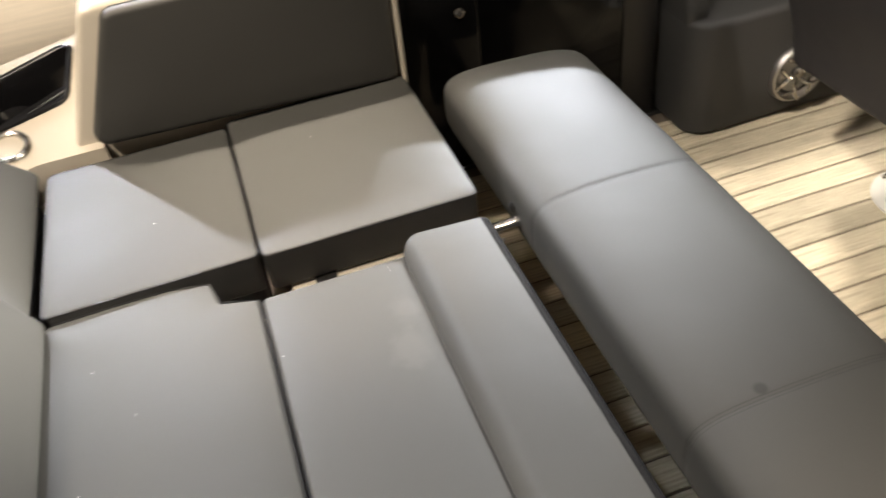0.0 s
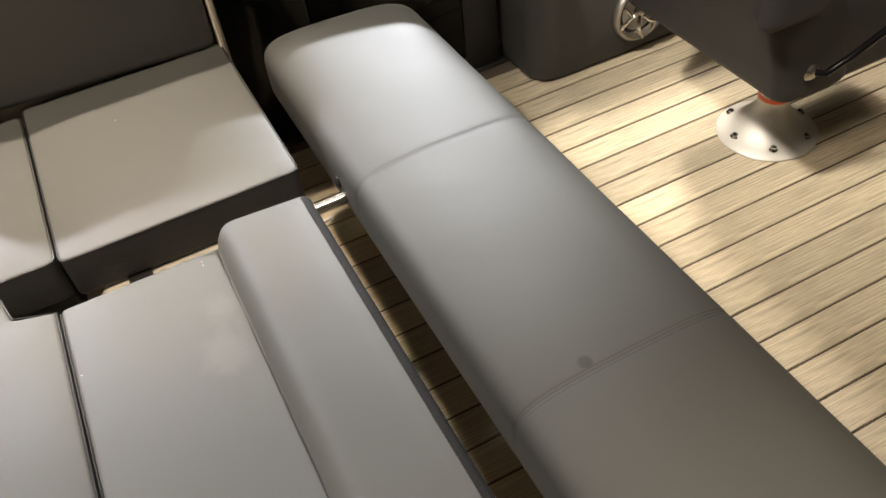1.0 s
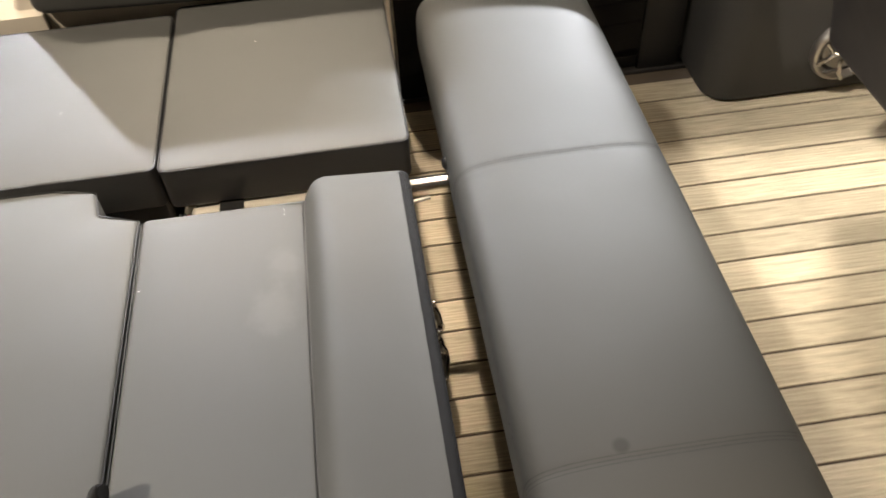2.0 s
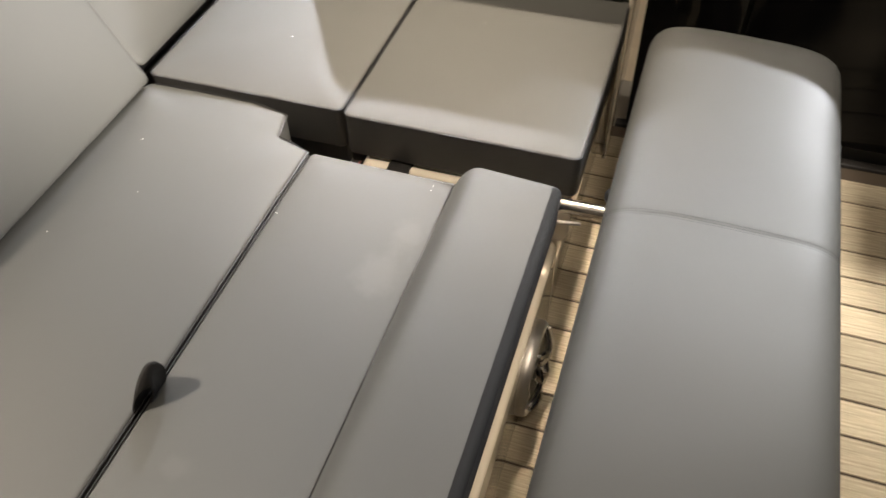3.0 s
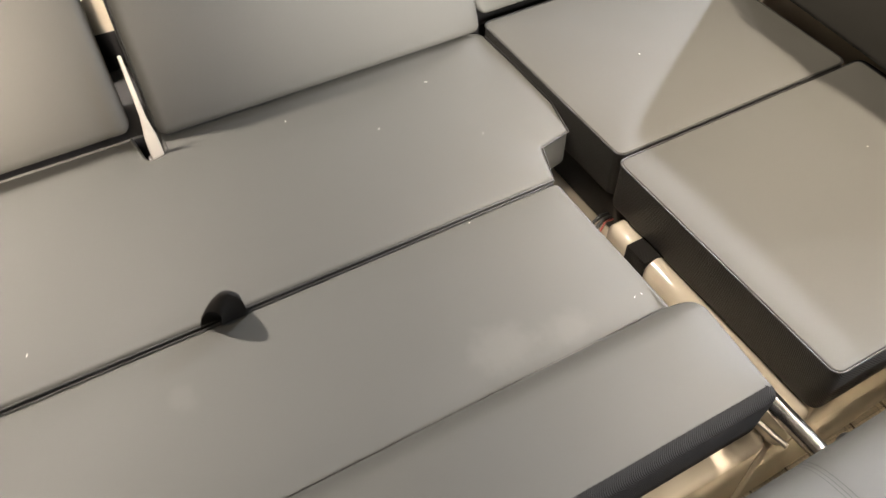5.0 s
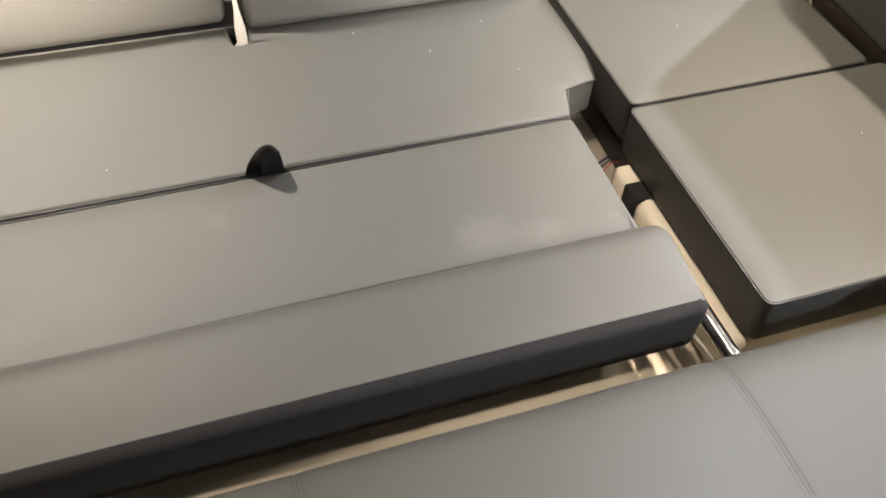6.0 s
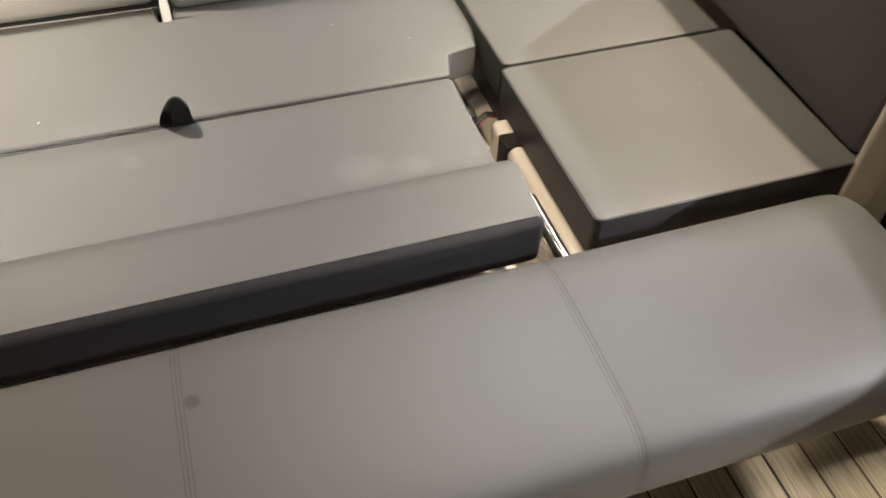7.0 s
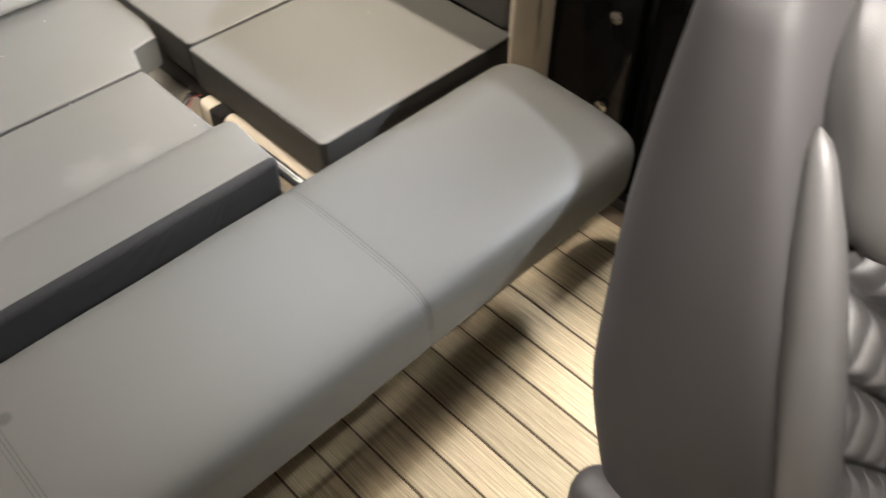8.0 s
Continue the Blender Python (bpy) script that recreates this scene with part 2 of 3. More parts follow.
def soft_pad(points, h0, h1, r=0.01, crown=0.005, depth=0.03, low=None, step=0.03, fn=None, n=5, seg=5):
    """Cushion over an outline: rounded rims and a finely cut top that swells by crown over depth from its rim; fn(x, y, d) adds dents."""
    verts, faces = prism(points, h0, h1, r, seg, low=low, n=n)
    bm = bmesh.new()
    vs = [bm.verts.new(v) for v in verts]
    for f in faces:
        bm.faces.new([vs[i] for i in f])
    rim = np.array([(vs[i].co.x, vs[i].co.y) for i in faces[-1]])
    lo, hi = rim.min(0), rim.max(0)
    for axis in (0, 1):
        k = max(2, int((hi[axis] - lo[axis]) / step))
        for j in range(1, k):
            cap = [f for f in bm.faces if all(v.co.z > h1 - 1e-5 for v in f.verts)]
            at, no = [0, 0, h1], [0, 0, 0]
            at[axis], no[axis] = lo[axis] + (hi[axis] - lo[axis]) * j / k, 1
            bmesh.ops.bisect_plane(bm, geom=cap + list({e for f in cap for e in f.edges}) + list({v for f in cap for v in f.verts}), plane_co=at, plane_no=no)
    a, b = rim, np.roll(rim, -1, 0)
    ab = b - a
    for v in bm.verts:
        if v.co.z > h1 - 1e-5:
            p = np.array((v.co.x, v.co.y))
            u = np.clip(((p - a) * ab).sum(1) / np.maximum((ab * ab).sum(1), 1e-12), 0, 1)
            d = float(np.sqrt(((a + ab * u[:, None] - p) ** 2).sum(1)).min())
            v.co.z += crown * (1 - math.exp(-d / depth)) + (fn(p[0], p[1], d) if fn else 0.0)
    bm.verts.index_update()
    geo = [v.co.copy() for v in bm.verts], [[v.index for v in f.verts] for f in bm.faces]
    bm.free()
    return geo


def uneven(seed, height=0.0013, size=9.0):
    """Gentle dents of a worn cushion, fading out at its rim, and small puckers along the stitched edge."""
    def dent(x, y, d):
        pucker = 0.0016 * noise.noise(Vector((x * 34, y * 34, seed + 7))) * min(1.0, d / 0.008) * math.exp(-d / 0.016)
        return height * noise.noise(Vector((x * size, y * size, seed))) * min(1.0, d / 0.04) + pucker
    return dent


def rect(x0, x1, y0, y1, r=0.02):
    return [(x0, y0, r), (x1, y0, r), (x1, y1, r), (x0, y1, r)]


def rbox(size, r=0.02, n=(10, 10, 10), fn=None):
    """Rounded box about the origin, evenly cut, with an optional bend."""
    def cuts(h, k):
        rr = min(r, h)
        edge = [h - rr * math.cos(math.pi / 2 * j / 4) for j in range(5)]
        inner = [(-(h - rr) + 2 * (h - rr) * j / k) for j in range(1, k)]
        lo = [-h + rr * (1 - math.cos(math.pi / 2 * j / 4)) for j in range(5)]
        return lo + inner + [-v for v in reversed(lo)]
    hs = [s / 2 for s in size]
    ax = [cuts(h, k) for h, k in zip(hs, n)]
    verts, index, faces = [], {}, []

    def vert(i, j, k):
        key = (i, j, k)
        if key not in index:
            p = Vector((ax[0][i], ax[1][j], ax[2][k]))
            c = Vector([max(-(h - min(r, h)), min(h - min(r, h), v)) for h, v in zip(hs, p)])
            d = p - c
            if d.length > 1e-9:
                p = c + d.normalized() * min(r, max(hs))
            index[key] = len(verts)
            verts.append(p)
        return index[key]
    ns = [len(a) for a in ax]
    for a in range(3):
        b, c = (a + 1) % 3, (a + 2) % 3
        for side in (0, ns[a] - 1):
            for u in range(ns[b] - 1):
                for w in range(ns[c] - 1):
                    q = []
                    for du, dw in ((0, 0), (1, 0), (1, 1), (0, 1)):
                        idx = [0, 0, 0]
                        idx[a], idx[b], idx[c] = side, u + du, w + dw
                        q.append(vert(*idx))
                    faces.append(q if side else q[::-1])
    if fn:
        verts = [fn(v) for v in verts]
    return verts, faces


def tube(path, r, n=10, closed=False, caps=True):
    path = [Vector(p) for p in path]
    k, verts, faces = len(path), [], []
    up = None
    for i, p in enumerate(path):
        a = path[i - 1] if (i or closed) else p
        b = path[(i + 1) % k] if (i < k - 1 or closed) else p
        t = (b - a).normalized()
        if up is None:
            up = t.orthogonal().normalized()
        up = (up - t * up.dot(t)).normalized()
        side = t.cross(up)
        for j in range(n):
            w = 2 * math.pi * j / n
            verts.append(p + (up * math.cos(w) + side * math.sin(w)) * r)
    for i in range(k if closed else k - 1):
        for j in range(n):
            faces.append([i * n + j, i * n + (j + 1) % n, ((i + 1) % k) * n + (j + 1) % n, ((i + 1) % k) * n + j])
    if caps and not closed:
        faces += [list(range(n))[::-1], [(k - 1) * n + j for j in range(n)]]
    return verts, faces


def lathe(profile, n=32):
    """Turned solid about z from (radius, height) points."""
    verts, faces, k = [], [], len(profile)
    for r, h in profile:
        verts += [(r * math.cos(2 * math.pi * j / n), r * math.sin(2 * math.pi * j / n), h) for j in range(n)]
    for i in range(k - 1):
        for j in range(n):
            faces.append([i * n + j, i * n + (j + 1) % n, (i + 1) * n + (j + 1) % n, (i + 1) * n + j])
    faces += [list(range(n))[::-1], [(k - 1) * n + j for j in range(n)]]
    return verts, faces


def loop3(points, h):
    return [(p.x, p.y, h) for p in fillet(points)]


# ---- hall round the boat ----
def slab(x0, x1, y0, y1, z0, z1):
    return prism(rect(x0, x1, y0, y1, 0), z0, z1, 0.004, 1)


HX0, HX1, HY0, HY1, HZ0, HZ1 = -9.0, 9.0, -8.0, 10.0, -1.1, 7.5
tagged(part("ground", slab(HX0, HX1, HY0, HY1, HZ0 - 0.1, HZ0), HALL_FLOOR), "pale wooden show hall floor far below the boat", "floor", kind="structure")
# Unseen ceiling and walls added; their low tones hold down bounce and reflections.
tagged(part("ceiling", slab(HX0, HX1, HY0, HY1, HZ1, HZ1 + 0.1), CEILING), "plain dark ceiling added over the boat", "ceiling", kind="structure")
for nm, q in (("wall_north", (HX0, HX1, HY1, HY1 + 0.2)), ("wall_south", (HX0, HX1, HY0 - 0.2, HY0)), ("wall_west", (HX0 - 0.2, HX0, HY0, HY1)), ("wall_east", (HX1, HX1 + 0.2, HY0, HY1))):
    tagged(part(nm, slab(*q, HZ0, HZ1), HALL), "plain hall wall added to close the place", "wall", kind="structure")

# ---- boat floor ----
PITCH, LINE, SKEW, FLOOR_X0, FLOOR_X1 = 0.0715, 0.0378, -0.0073, -0.05, 2.3
floor = tagged(part("floor", slab(FLOOR_X0, FLOOR_X1, -2.3, 0.579, -0.05, -0.0035), GROOVE), "tan faux-teak foam boat deck with dark caulk lines", "floor", kind="structure")
tagged(part("trim", prism(rect(0.0, 0.76, 0.577, 0.600, 0.004), -0.02, 0.004, 0.003), TRIM), "grey brown threshold strip along the deck edge", "trim", kind="structure")

HULL = [(-1.30, -2.32, 0.1), (2.32, -2.32, 0.1), (2.32, 0.80, 0.1), (0.8, 0.84, 0.05), (-0.70, 0.84, 0.1), (-1.05, 0.66, 0.1), (-1.30, 0.25, 0.1)]
SHELF = [(-1.295, -2.30, 0.02), (-0.052, -2.30, 0.0), (-0.052, 0.80, 0.0), (-0.68, 0.80, 0.05), (-1.03, 0.64, 0.1), (-1.295, 0.25, 0.1)]
tagged(part("hull", join(bent(prism(HULL, HZ0 + 0.002, -0.0525, 0.02), lambda v: Vector((v.x * (1 + 0.16 * min(0, v.z + 0.3)), v.y * (1 + 0.12 * min(0, v.z + 0.3)), v.z))), prism(SHELF, -0.0520, -0.0015, 0.002, 1)), GELCOAT), "plain cream fibreglass boat hull under the deck", "hull", kind="structure")

# ---- moulded seat base and coaming ----
base = thing("lounge_box", (-0.35, -0.3, 0), "glossy cream fibreglass seat base with a moulded ledge", "seat base")
part("body", prism([(-0.80, -1.20, 0.04), (-0.0175, -1.20, 0.04), (-0.0175, -0.006, 0.022), (-0.80, -0.006, 0.04)], 0.0, 0.203, 0.009, 6), GELCOAT, base)
part("rear_box", prism(rect(-0.80, -0.020, -0.004, 0.50, 0.01), 0.0, 0.204, 0.010), GELCOAT, base, "cream box under the seat cushions")
part("lip", prism([(-0.365, -0.022, 0.01), (-0.004, -0.022, 0.02), (-0.004, 0.012, 0.01), (-0.365, 0.012, 0.01)], 0.206, 0.291, 0.016, 6), GELCOAT, base, "raised cream lip under the seat")
part("seat_board", prism(rect(-0.36, -0.008, 0.0125, 0.50, 0.01), 0.206, 0.2925, 0.004, 1), GELCOAT, base, "cream board under the seat")
# Black colour stands in for shade in the open corner under the seat.
part("corner_box", prism(rect(-0.80, -0.40, 0.03, 0.50, 0.01), 0.206, 0.292, 0.006), BLACK, base, "corner box, black for shade in the open corner")
part("riser", prism(rect(-0.78, -0.10, -1.15, -0.12, 0.02), 0.206, 0.298, 0.005), BLACK, base, "black riser under the lounge")

coaming = thing("coaming", (-0.3, 0.6, 0), "glossy cream fibreglass coaming behind the cushions", "coaming")
part("rear_wall", bent(prism([(-0.745, 0.0, 0.0), (-0.009, 0.0, 0.0), (0.004, 0.555, 0.02), (-0.06, 0.672, 0.06), (-0.588, 0.672, 0.03), (-0.697, 0.395, 0.02)], 0.4905, 0.80, 0.014), lambda v: Vector((v.x, v.z, v.y))), GELCOAT, coaming)
part("end_lip", bent(prism([(-0.0085, 0.0, 0.0), (0.001, 0.0, 0.0), (0.010, 0.560, 0.006), (0.0010, 0.600, 0.004)], 0.4490, 0.526, 0.006), lambda v: Vector((v.x, v.z, v.y))), GELCOAT, coaming, "cream lip closing the end of the coaming")
DECK = [(-0.64, 0.475, 0.0), (-0.64, 0.815, 0), (-0.82, 0.735, 0.02), (-1.05, 0.61, 0.10), (-1.30, 0.20, 0.1), (-1.30, -1.9, 0.05), (-0.98, -1.9, 0.02), (-0.98, 0.20, 0.05), (-0.87, 0.42, 0.08), (-0.78, 0.475, 0.05)]
HOLE = [(-0.695, 0.605, 0.03), (-0.660, 0.765, 0.02), (-0.82, 0.692, 0.02), (-0.98, 0.60, 0.03), (-0.95, 0.515, 0.02), (-0.837, 0.572, 0.03)]


def slope(v):
    """The side deck falls away towards the seat's corner."""
    u = min(1.0, max(0.0, (0.72 - v.y) / 0.245)) * min(1.0, max(0.0, (v.y - 0.10) / 0.2))
    return Vector((v.x, v.y, v.z - 0.11 * u if v.z > 0.35 else v.z))


def ring_plate(outer, hole, h0, h1):
    """Plate with a hole, closed all round."""
    bm = bmesh.new()
    loops = []
    for h in (h0, h1):
        for o in (outer, hole):
            vs = [bm.verts.new((p.x, p.y, h)) for p in fillet(o)]
            loops.append([bm.edges.new((vs[i - 1], vs[i])) for i in range(len(vs))])
    for a, b in ((loops[0], loops[2]), (loops[1], loops[3])):
        bmesh.ops.bridge_loops(bm, edges=a + b)
    for a, b in ((loops[0], loops[1]), (loops[2], loops[3])):
        bmesh.ops.triangle_fill(bm, use_beauty=True, edges=a + b)
    bm.verts.index_update()
    geo = [v.co.copy() for v in bm.verts], [[v.index for v in f.verts] for f in bm.faces]
    bm.free()
    return geo


part("side_deck", bent(ring_plate(DECK, HOLE, 0.44, 0.50), slope), GELCOAT, coaming)
part("side_wall", prism(shrunk(DECK, 0.004), 0.0, 0.30, 0.004, 1), GELCOAT, coaming)
part("corner_wall", bent(prism([(-0.66, 0.480, 0), (-0.66, 0.495, 0), (-0.785, 0.495, 0.05), (-0.885, 0.43, 0.08), (-0.995, 0.20, 0.0), (-0.985, 0.195, 0.0), (-0.875, 0.42, 0.08), (-0.782, 0.480, 0.05)], 0.301, 0.44, 0.001, 1), slope), GELCOAT, coaming)
# Black sheet and board added to darken the gaps round the backrests.
part("liner", prism(rect(-0.995, -0.985, -1.88, 0.194, 0.0), 0.301, 0.4395, 0.001, 1), BLACK, coaming, "black sheet standing in for shade behind the backrests")
part("backing_board", prism(rect(-0.95, -0.779, -1.88, 0.37, 0.0), 0.2065, 0.3620, 0.002, 1), BLACK, coaming, "black board standing in for shade under the backrests")

tray = thing("storage_tray", (-0.78, 0.6, 0.44), "glossy black moulded storage tray in the side deck", "tray")
part("basin", bent(prism(shrunk(HOLE, 0.002), 0.385, 0.415, 0.006, 2), slope), TRAY, tray)
part("rim", bent(tube([(p.x, p.y, 0.5015) for p in fillet(HOLE)], 0.006, 8, True), slope), TRAY, tray)
part("rim_wall", bent(ring_plate(shrunk(HOLE, 0.0006), shrunk(HOLE, 0.0045), 0.402, 0.4995), slope), TRAY, tray)
part("divider", bent(prism([(-0.70, 0.655, 0.01), (-0.695, 0.675, 0.005), (-0.88, 0.60, 0.01), (-0.88, 0.58, 0.01)], 0.416, 0.476, 0.006), slope), TRAY, tray)
part("dish", moved(lathe([(0.001, 0.0), (0.028, 0.0), (0.036, 0.016), (0.040, 0.016), (0.034, -0.004), (0.001, -0.004)], 28), Matrix.Translation((-0.82, 0.645, 0.410))), TRAY, tray)
holder = thing("cup_holder", (-0.815, 0.520, 0.40), "polished steel cup holder ring in the side deck", "cup holder")
part("cup", moved(lathe([(0.001, -0.030), (0.026, -0.030), (0.028, 0.0), (0.038, 0.001), (0.039, 0.004), (0.034, 0.007), (0.029, 0.005), (0.025, -0.026), (0.001, -0.026)], 36), Matrix.Translation((-0.822, 0.527, 0.416)) @ Matrix.Rotation(radians(20), 4, "X") @ Matrix.Diagonal((1.05, 1.05, 1.05, 1))), STEEL, holder)


# ---- cushions ----
def seat_cushion(name, x0, x1, y0, y1, label, seed):
    t = thing(name, ((x0 + x1) / 2, (y0 + y1) / 2, 0.293), label, "cushion", "seat cushions on the base")
    o = rect(x0, x1, y0, y1, 0.014)
    part("pad", soft_pad(shrunk(o, 0.0016), 0.3555, 0.3765, 0.0025, 0.0060, 0.045, step=0.013, fn=uneven(seed), seg=3), VINYL, t)
    part("border", prism(o, 0.2935, 0.3748, 0.003, 3, low=0.008), BORDER_SHADED, t, "ribbed border band with side shade in its dark colour")
    part("piping", tube(loop3(shrunk(o, 0.0002), 0.3748), 0.0014, 6, True), PIPING, t, "dark stitched piping")
    return t


seat_cushion("seat_cushion", -0.3925, 0.0, 0.0, 0.4720, "square grey vinyl seat cushion with dark piping", 2.0)
seat_cushion("seat_cushion", -0.760, -0.3975, 0.008, 0.4465, "grey vinyl corner seat cushion with dark piping", 5.0)

lounge = thing("lounge_cushion", (-0.58, -0.5, 0.299), "wide grey vinyl lounge cushion with a notched corner", "cushion", "lounge cushions")
PAN1 = [(-0.790, -1.10, 0.02), (-0.4190, -1.10, 0.012), (-0.4165, -0.0845, 0.004), (-0.477, -0.0655, 0.009), (-0.4885, -0.011, 0.010), (-0.555, 0.0035, 0.05), (-0.65, 0.0050, 0.05), (-0.752, 0.0030, 0.012), (-0.778, -0.030, 0.02), (-0.783, -0.527, 0.003), (-0.724, -0.531, 0.009), (-0.722, -0.555, 0.009), (-0.783, -0.560, 0.003)]


def lounge_dents(x, y, d):
    """Creases that run out of the far corner and a soft hollow along the backrests."""
    u, w = x + 0.745, y
    fan = math.exp(-(u * u + w * w) / 0.012)
    ridge = 0.0030 * fan * math.sin(5.0 * math.atan2(w, u + 0.02)) * min(1.0, d / 0.012)
    return uneven(3.0, 0.0016, 7.0)(x, y, d) + ridge - 0.003 * math.exp(-max(0.0, x + 0.775) / 0.04)


part("pad", soft_pad(PAN1, 0.299, 0.3640, 0.007, 0.0050, 0.030, step=0.015, fn=lounge_dents), VINYL, lounge)
part("piping", tube([(p[0], p[1], 0.3615) for p in ((-0.4185, -1.08), (-0.4172, -0.6), (-0.4157, -0.0865), (-0.4765, -0.0640), (-0.4875, -0.0120), (-0.555, 0.0045), (-0.65, 0.0060), (-0.745, 0.0042))], 0.0014, 6), PIPING, lounge, "dark stitched edge")
part("notch_piping", tube([(-0.4795, -0.0650, 0.361), (-0.4792, -0.0640, 0.302)], 0.0012, 6), PIPING, lounge, "dark seam down the notch")
filler = thing("filler_cushion", (-0.28, -0.5, 0.299), "grey vinyl filler cushion with a raised bolster edge", "cushion", "lounge cushions")
F_OUT = [(-0.4105, -1.10, 0.012), (-0.03, -1.10, 0.012), (-0.03, -0.0880, 0.012), (-0.4110, -0.0850, 0.010)]


def filler_dents(x, y, d):
    """The pad dips in a shallow trough where it is sewn to the bolster."""
    return uneven(6.0, 0.0016, 7.0)(x, y, d) - 0.0045 * math.exp(-((x + 0.171) / 0.022) ** 2)


part("pad", soft_pad(F_OUT, 0.299, 0.3640, 0.008, 0.0055, 0.030, step=0.015, fn=filler_dents), VINYL_STAINED, filler, "grey vinyl pad with a chalky smudge")
part("pad_piping", tube([(-0.4110, -1.08, 0.3610), (-0.4115, -0.6, 0.3612), (-0.4112, -0.092, 0.3610)], 0.0012, 6), PIPING, filler, "dark stitched edge")
BOL = [(-0.1715, -1.10, 0.02), (-0.0200, -1.10, 0.02), (-0.0200, -0.0780, 0.008), (-0.1700, -0.0660, 0.034)]
part("bolster", bent(soft_pad(BOL, 0.362, 0.3882, 0.004, 0.0063, 0.030, step=0.012, fn=uneven(9.0, 0.0014, 8.0), n=8, seg=5), lambda v: Vector((v.x, v.y, v.z - max(0.0, v.z - 0.362) * 0.75 * math.exp(-(max(0.0, v.x + 0.1715) / 0.013) ** 1.4)))), VINYL, filler)
part("seam", tube([(-0.1735, -1.07, 0.3645), (-0.1735, -0.5, 0.3650), (-0.1735, -0.097, 0.3645)], 0.0010, 6), PIPING, filler, "dark stitched seam beside the bolster")
dashes = [tube([(-0.0255, -1.07 + 0.0066 * j, 0.3891), (-0.0255, -1.0662 + 0.0066 * j, 0.3891)], 0.00042, 4) for j in range(148)]
part("stitching", join(*dashes), THREAD, filler, "fine row of stitches along the bolster edge")
part("front_band", bent(prism([(-0.10, -1.098, 0.012), (-0.0105, -1.098, 0.012), (-0.0105, -0.0735, 0.014), (-0.10, -0.0735, 0.012)], 0.3010, 0.3885, 0.012, 8, low=0.006), lambda v: Vector((v.x - 0.06 * max(0.0, 0.380 - v.z) * (1 if v.x > -0.05 else 0), v.y, v.z))), RIBBED, filler, "black ribbed mesh front band")


def backrest(name, low, high, y0, y1, z0, z1, thick, label, edge=0.016):
    """Leaning cushion that faces +x, its foot at x = low and its top at x = high."""
    t = thing(name, ((low + high) / 2 - 0.03, (y0 + y1) / 2, z0), label, "backrest", "backrests along the side")
    h, w = z1 - z0, y1 - y0

    def fn(v):
        u = (v.z / h + 0.5)
        puff = 0.010 * (1 - (2 * v.y / w) ** 2) * (1 - (2 * v.z / h) ** 2) if v.x > 0 else 0
        return Vector((low + (high - low) * u + v.x - thick / 2 + puff, v.y + (y0 + y1) / 2, v.z + (z0 + z1) / 2))
    part("pad", rbox((thick, w, h), edge, (3, 12, 12), fn), VINYL, t)
    side = [fn(Vector((thick / 2 - 0.012, -w / 2 - 0.0006, -h / 2 + edge + (h - 2 * edge) * j / 8))) for j in range(9)]
    part("piping", tube(side, 0.0018, 6), PIPING, t, "dark stitched edge")
    return t


backrest("backrest", -0.746, -0.884, -0.528, 0.004, 0.366, 0.645, 0.085, "grey vinyl leaning backrest beside the lounge cushion")
backrest("backrest", -0.778, -0.925, -1.09, -0.556, 0.366, 0.65, 0.085, "grey vinyl leaning backrest beside the lounge cushion")
backrest("corner_backrest", -0.764, -0.90, 0.010, 0.450, 0.380, 0.515, 0.08, "pale grey vinyl corner backrest above the seat")

rear = thing("rear_backrest", (-0.3, 0.485, 0.384), "charcoal grey vinyl rear backrest against the coaming", "backrest")
R_OUT = [(-0.660, 0.012, 0.025), (-0.010, -0.013, 0.02), (0.006, 0.276, 0.085), (-0.545, 0.276, 0.03)]


def rear_fn(v):
    return Vector((v.x, 0.489 - v.z + v.y * 0.05, 0.388 + v.y))


part("pad", bent(soft_pad(R_OUT, 0.0, 0.036, 0.016, 0.006, 0.04, n=8, seg=7, fn=uneven(12.0, 0.0015, 6.0)), rear_fn), VINYL_DARK, rear)
part("piping", bent(tube([(p.x, p.y, 0.014) for p in fillet(shrunk(R_OUT, -0.0004), 10)], 0.0012, 6, True), rear_fn), PIPING, rear, "dark stitched edge")

hinge = thing("support_bracket", (-0.735, -0.546, 0.34), "bare flat steel bracket between two backrests", "bracket")
part("arm", prism([(-0.009, -0.02, 0.003), (0.009, -0.02, 0.003), (0.0085, 0.035, 0.004), (0.0040, 0.065, 0.004), (0.0025, 0.15, 0.002), (-0.0025, 0.15, 0.002), (-0.0040, 0.065, 0.004), (-0.0085, 0.035, 0.004)], -0.0025, 0.0025, 0.001, 1), ALUMINIUM, hinge)
hinge.children[0].matrix_parent_inverse = Matrix.Identity(4)
hinge.children[0].matrix_basis = Matrix(((0, -0.45, 0.893, 0.010), (1, 0, 0, 0.006), (0, 0.893, 0.45, 0.014), (0, 0, 0, 1)))
part("plate", prism(rect(-0.745, -0.727, -0.552, -0.540, 0.002), 0.300, 0.352, 0.001, 1), BRUSHED, hinge)

# ---- flip-over bench on its tubes ----
BX, BZ, BA, BB, BY0, BY1 = 0.2125, 0.344, 0.160, 0.069, -1.48, 0.386
SEAMS = (-0.119, -0.602, -1.02)


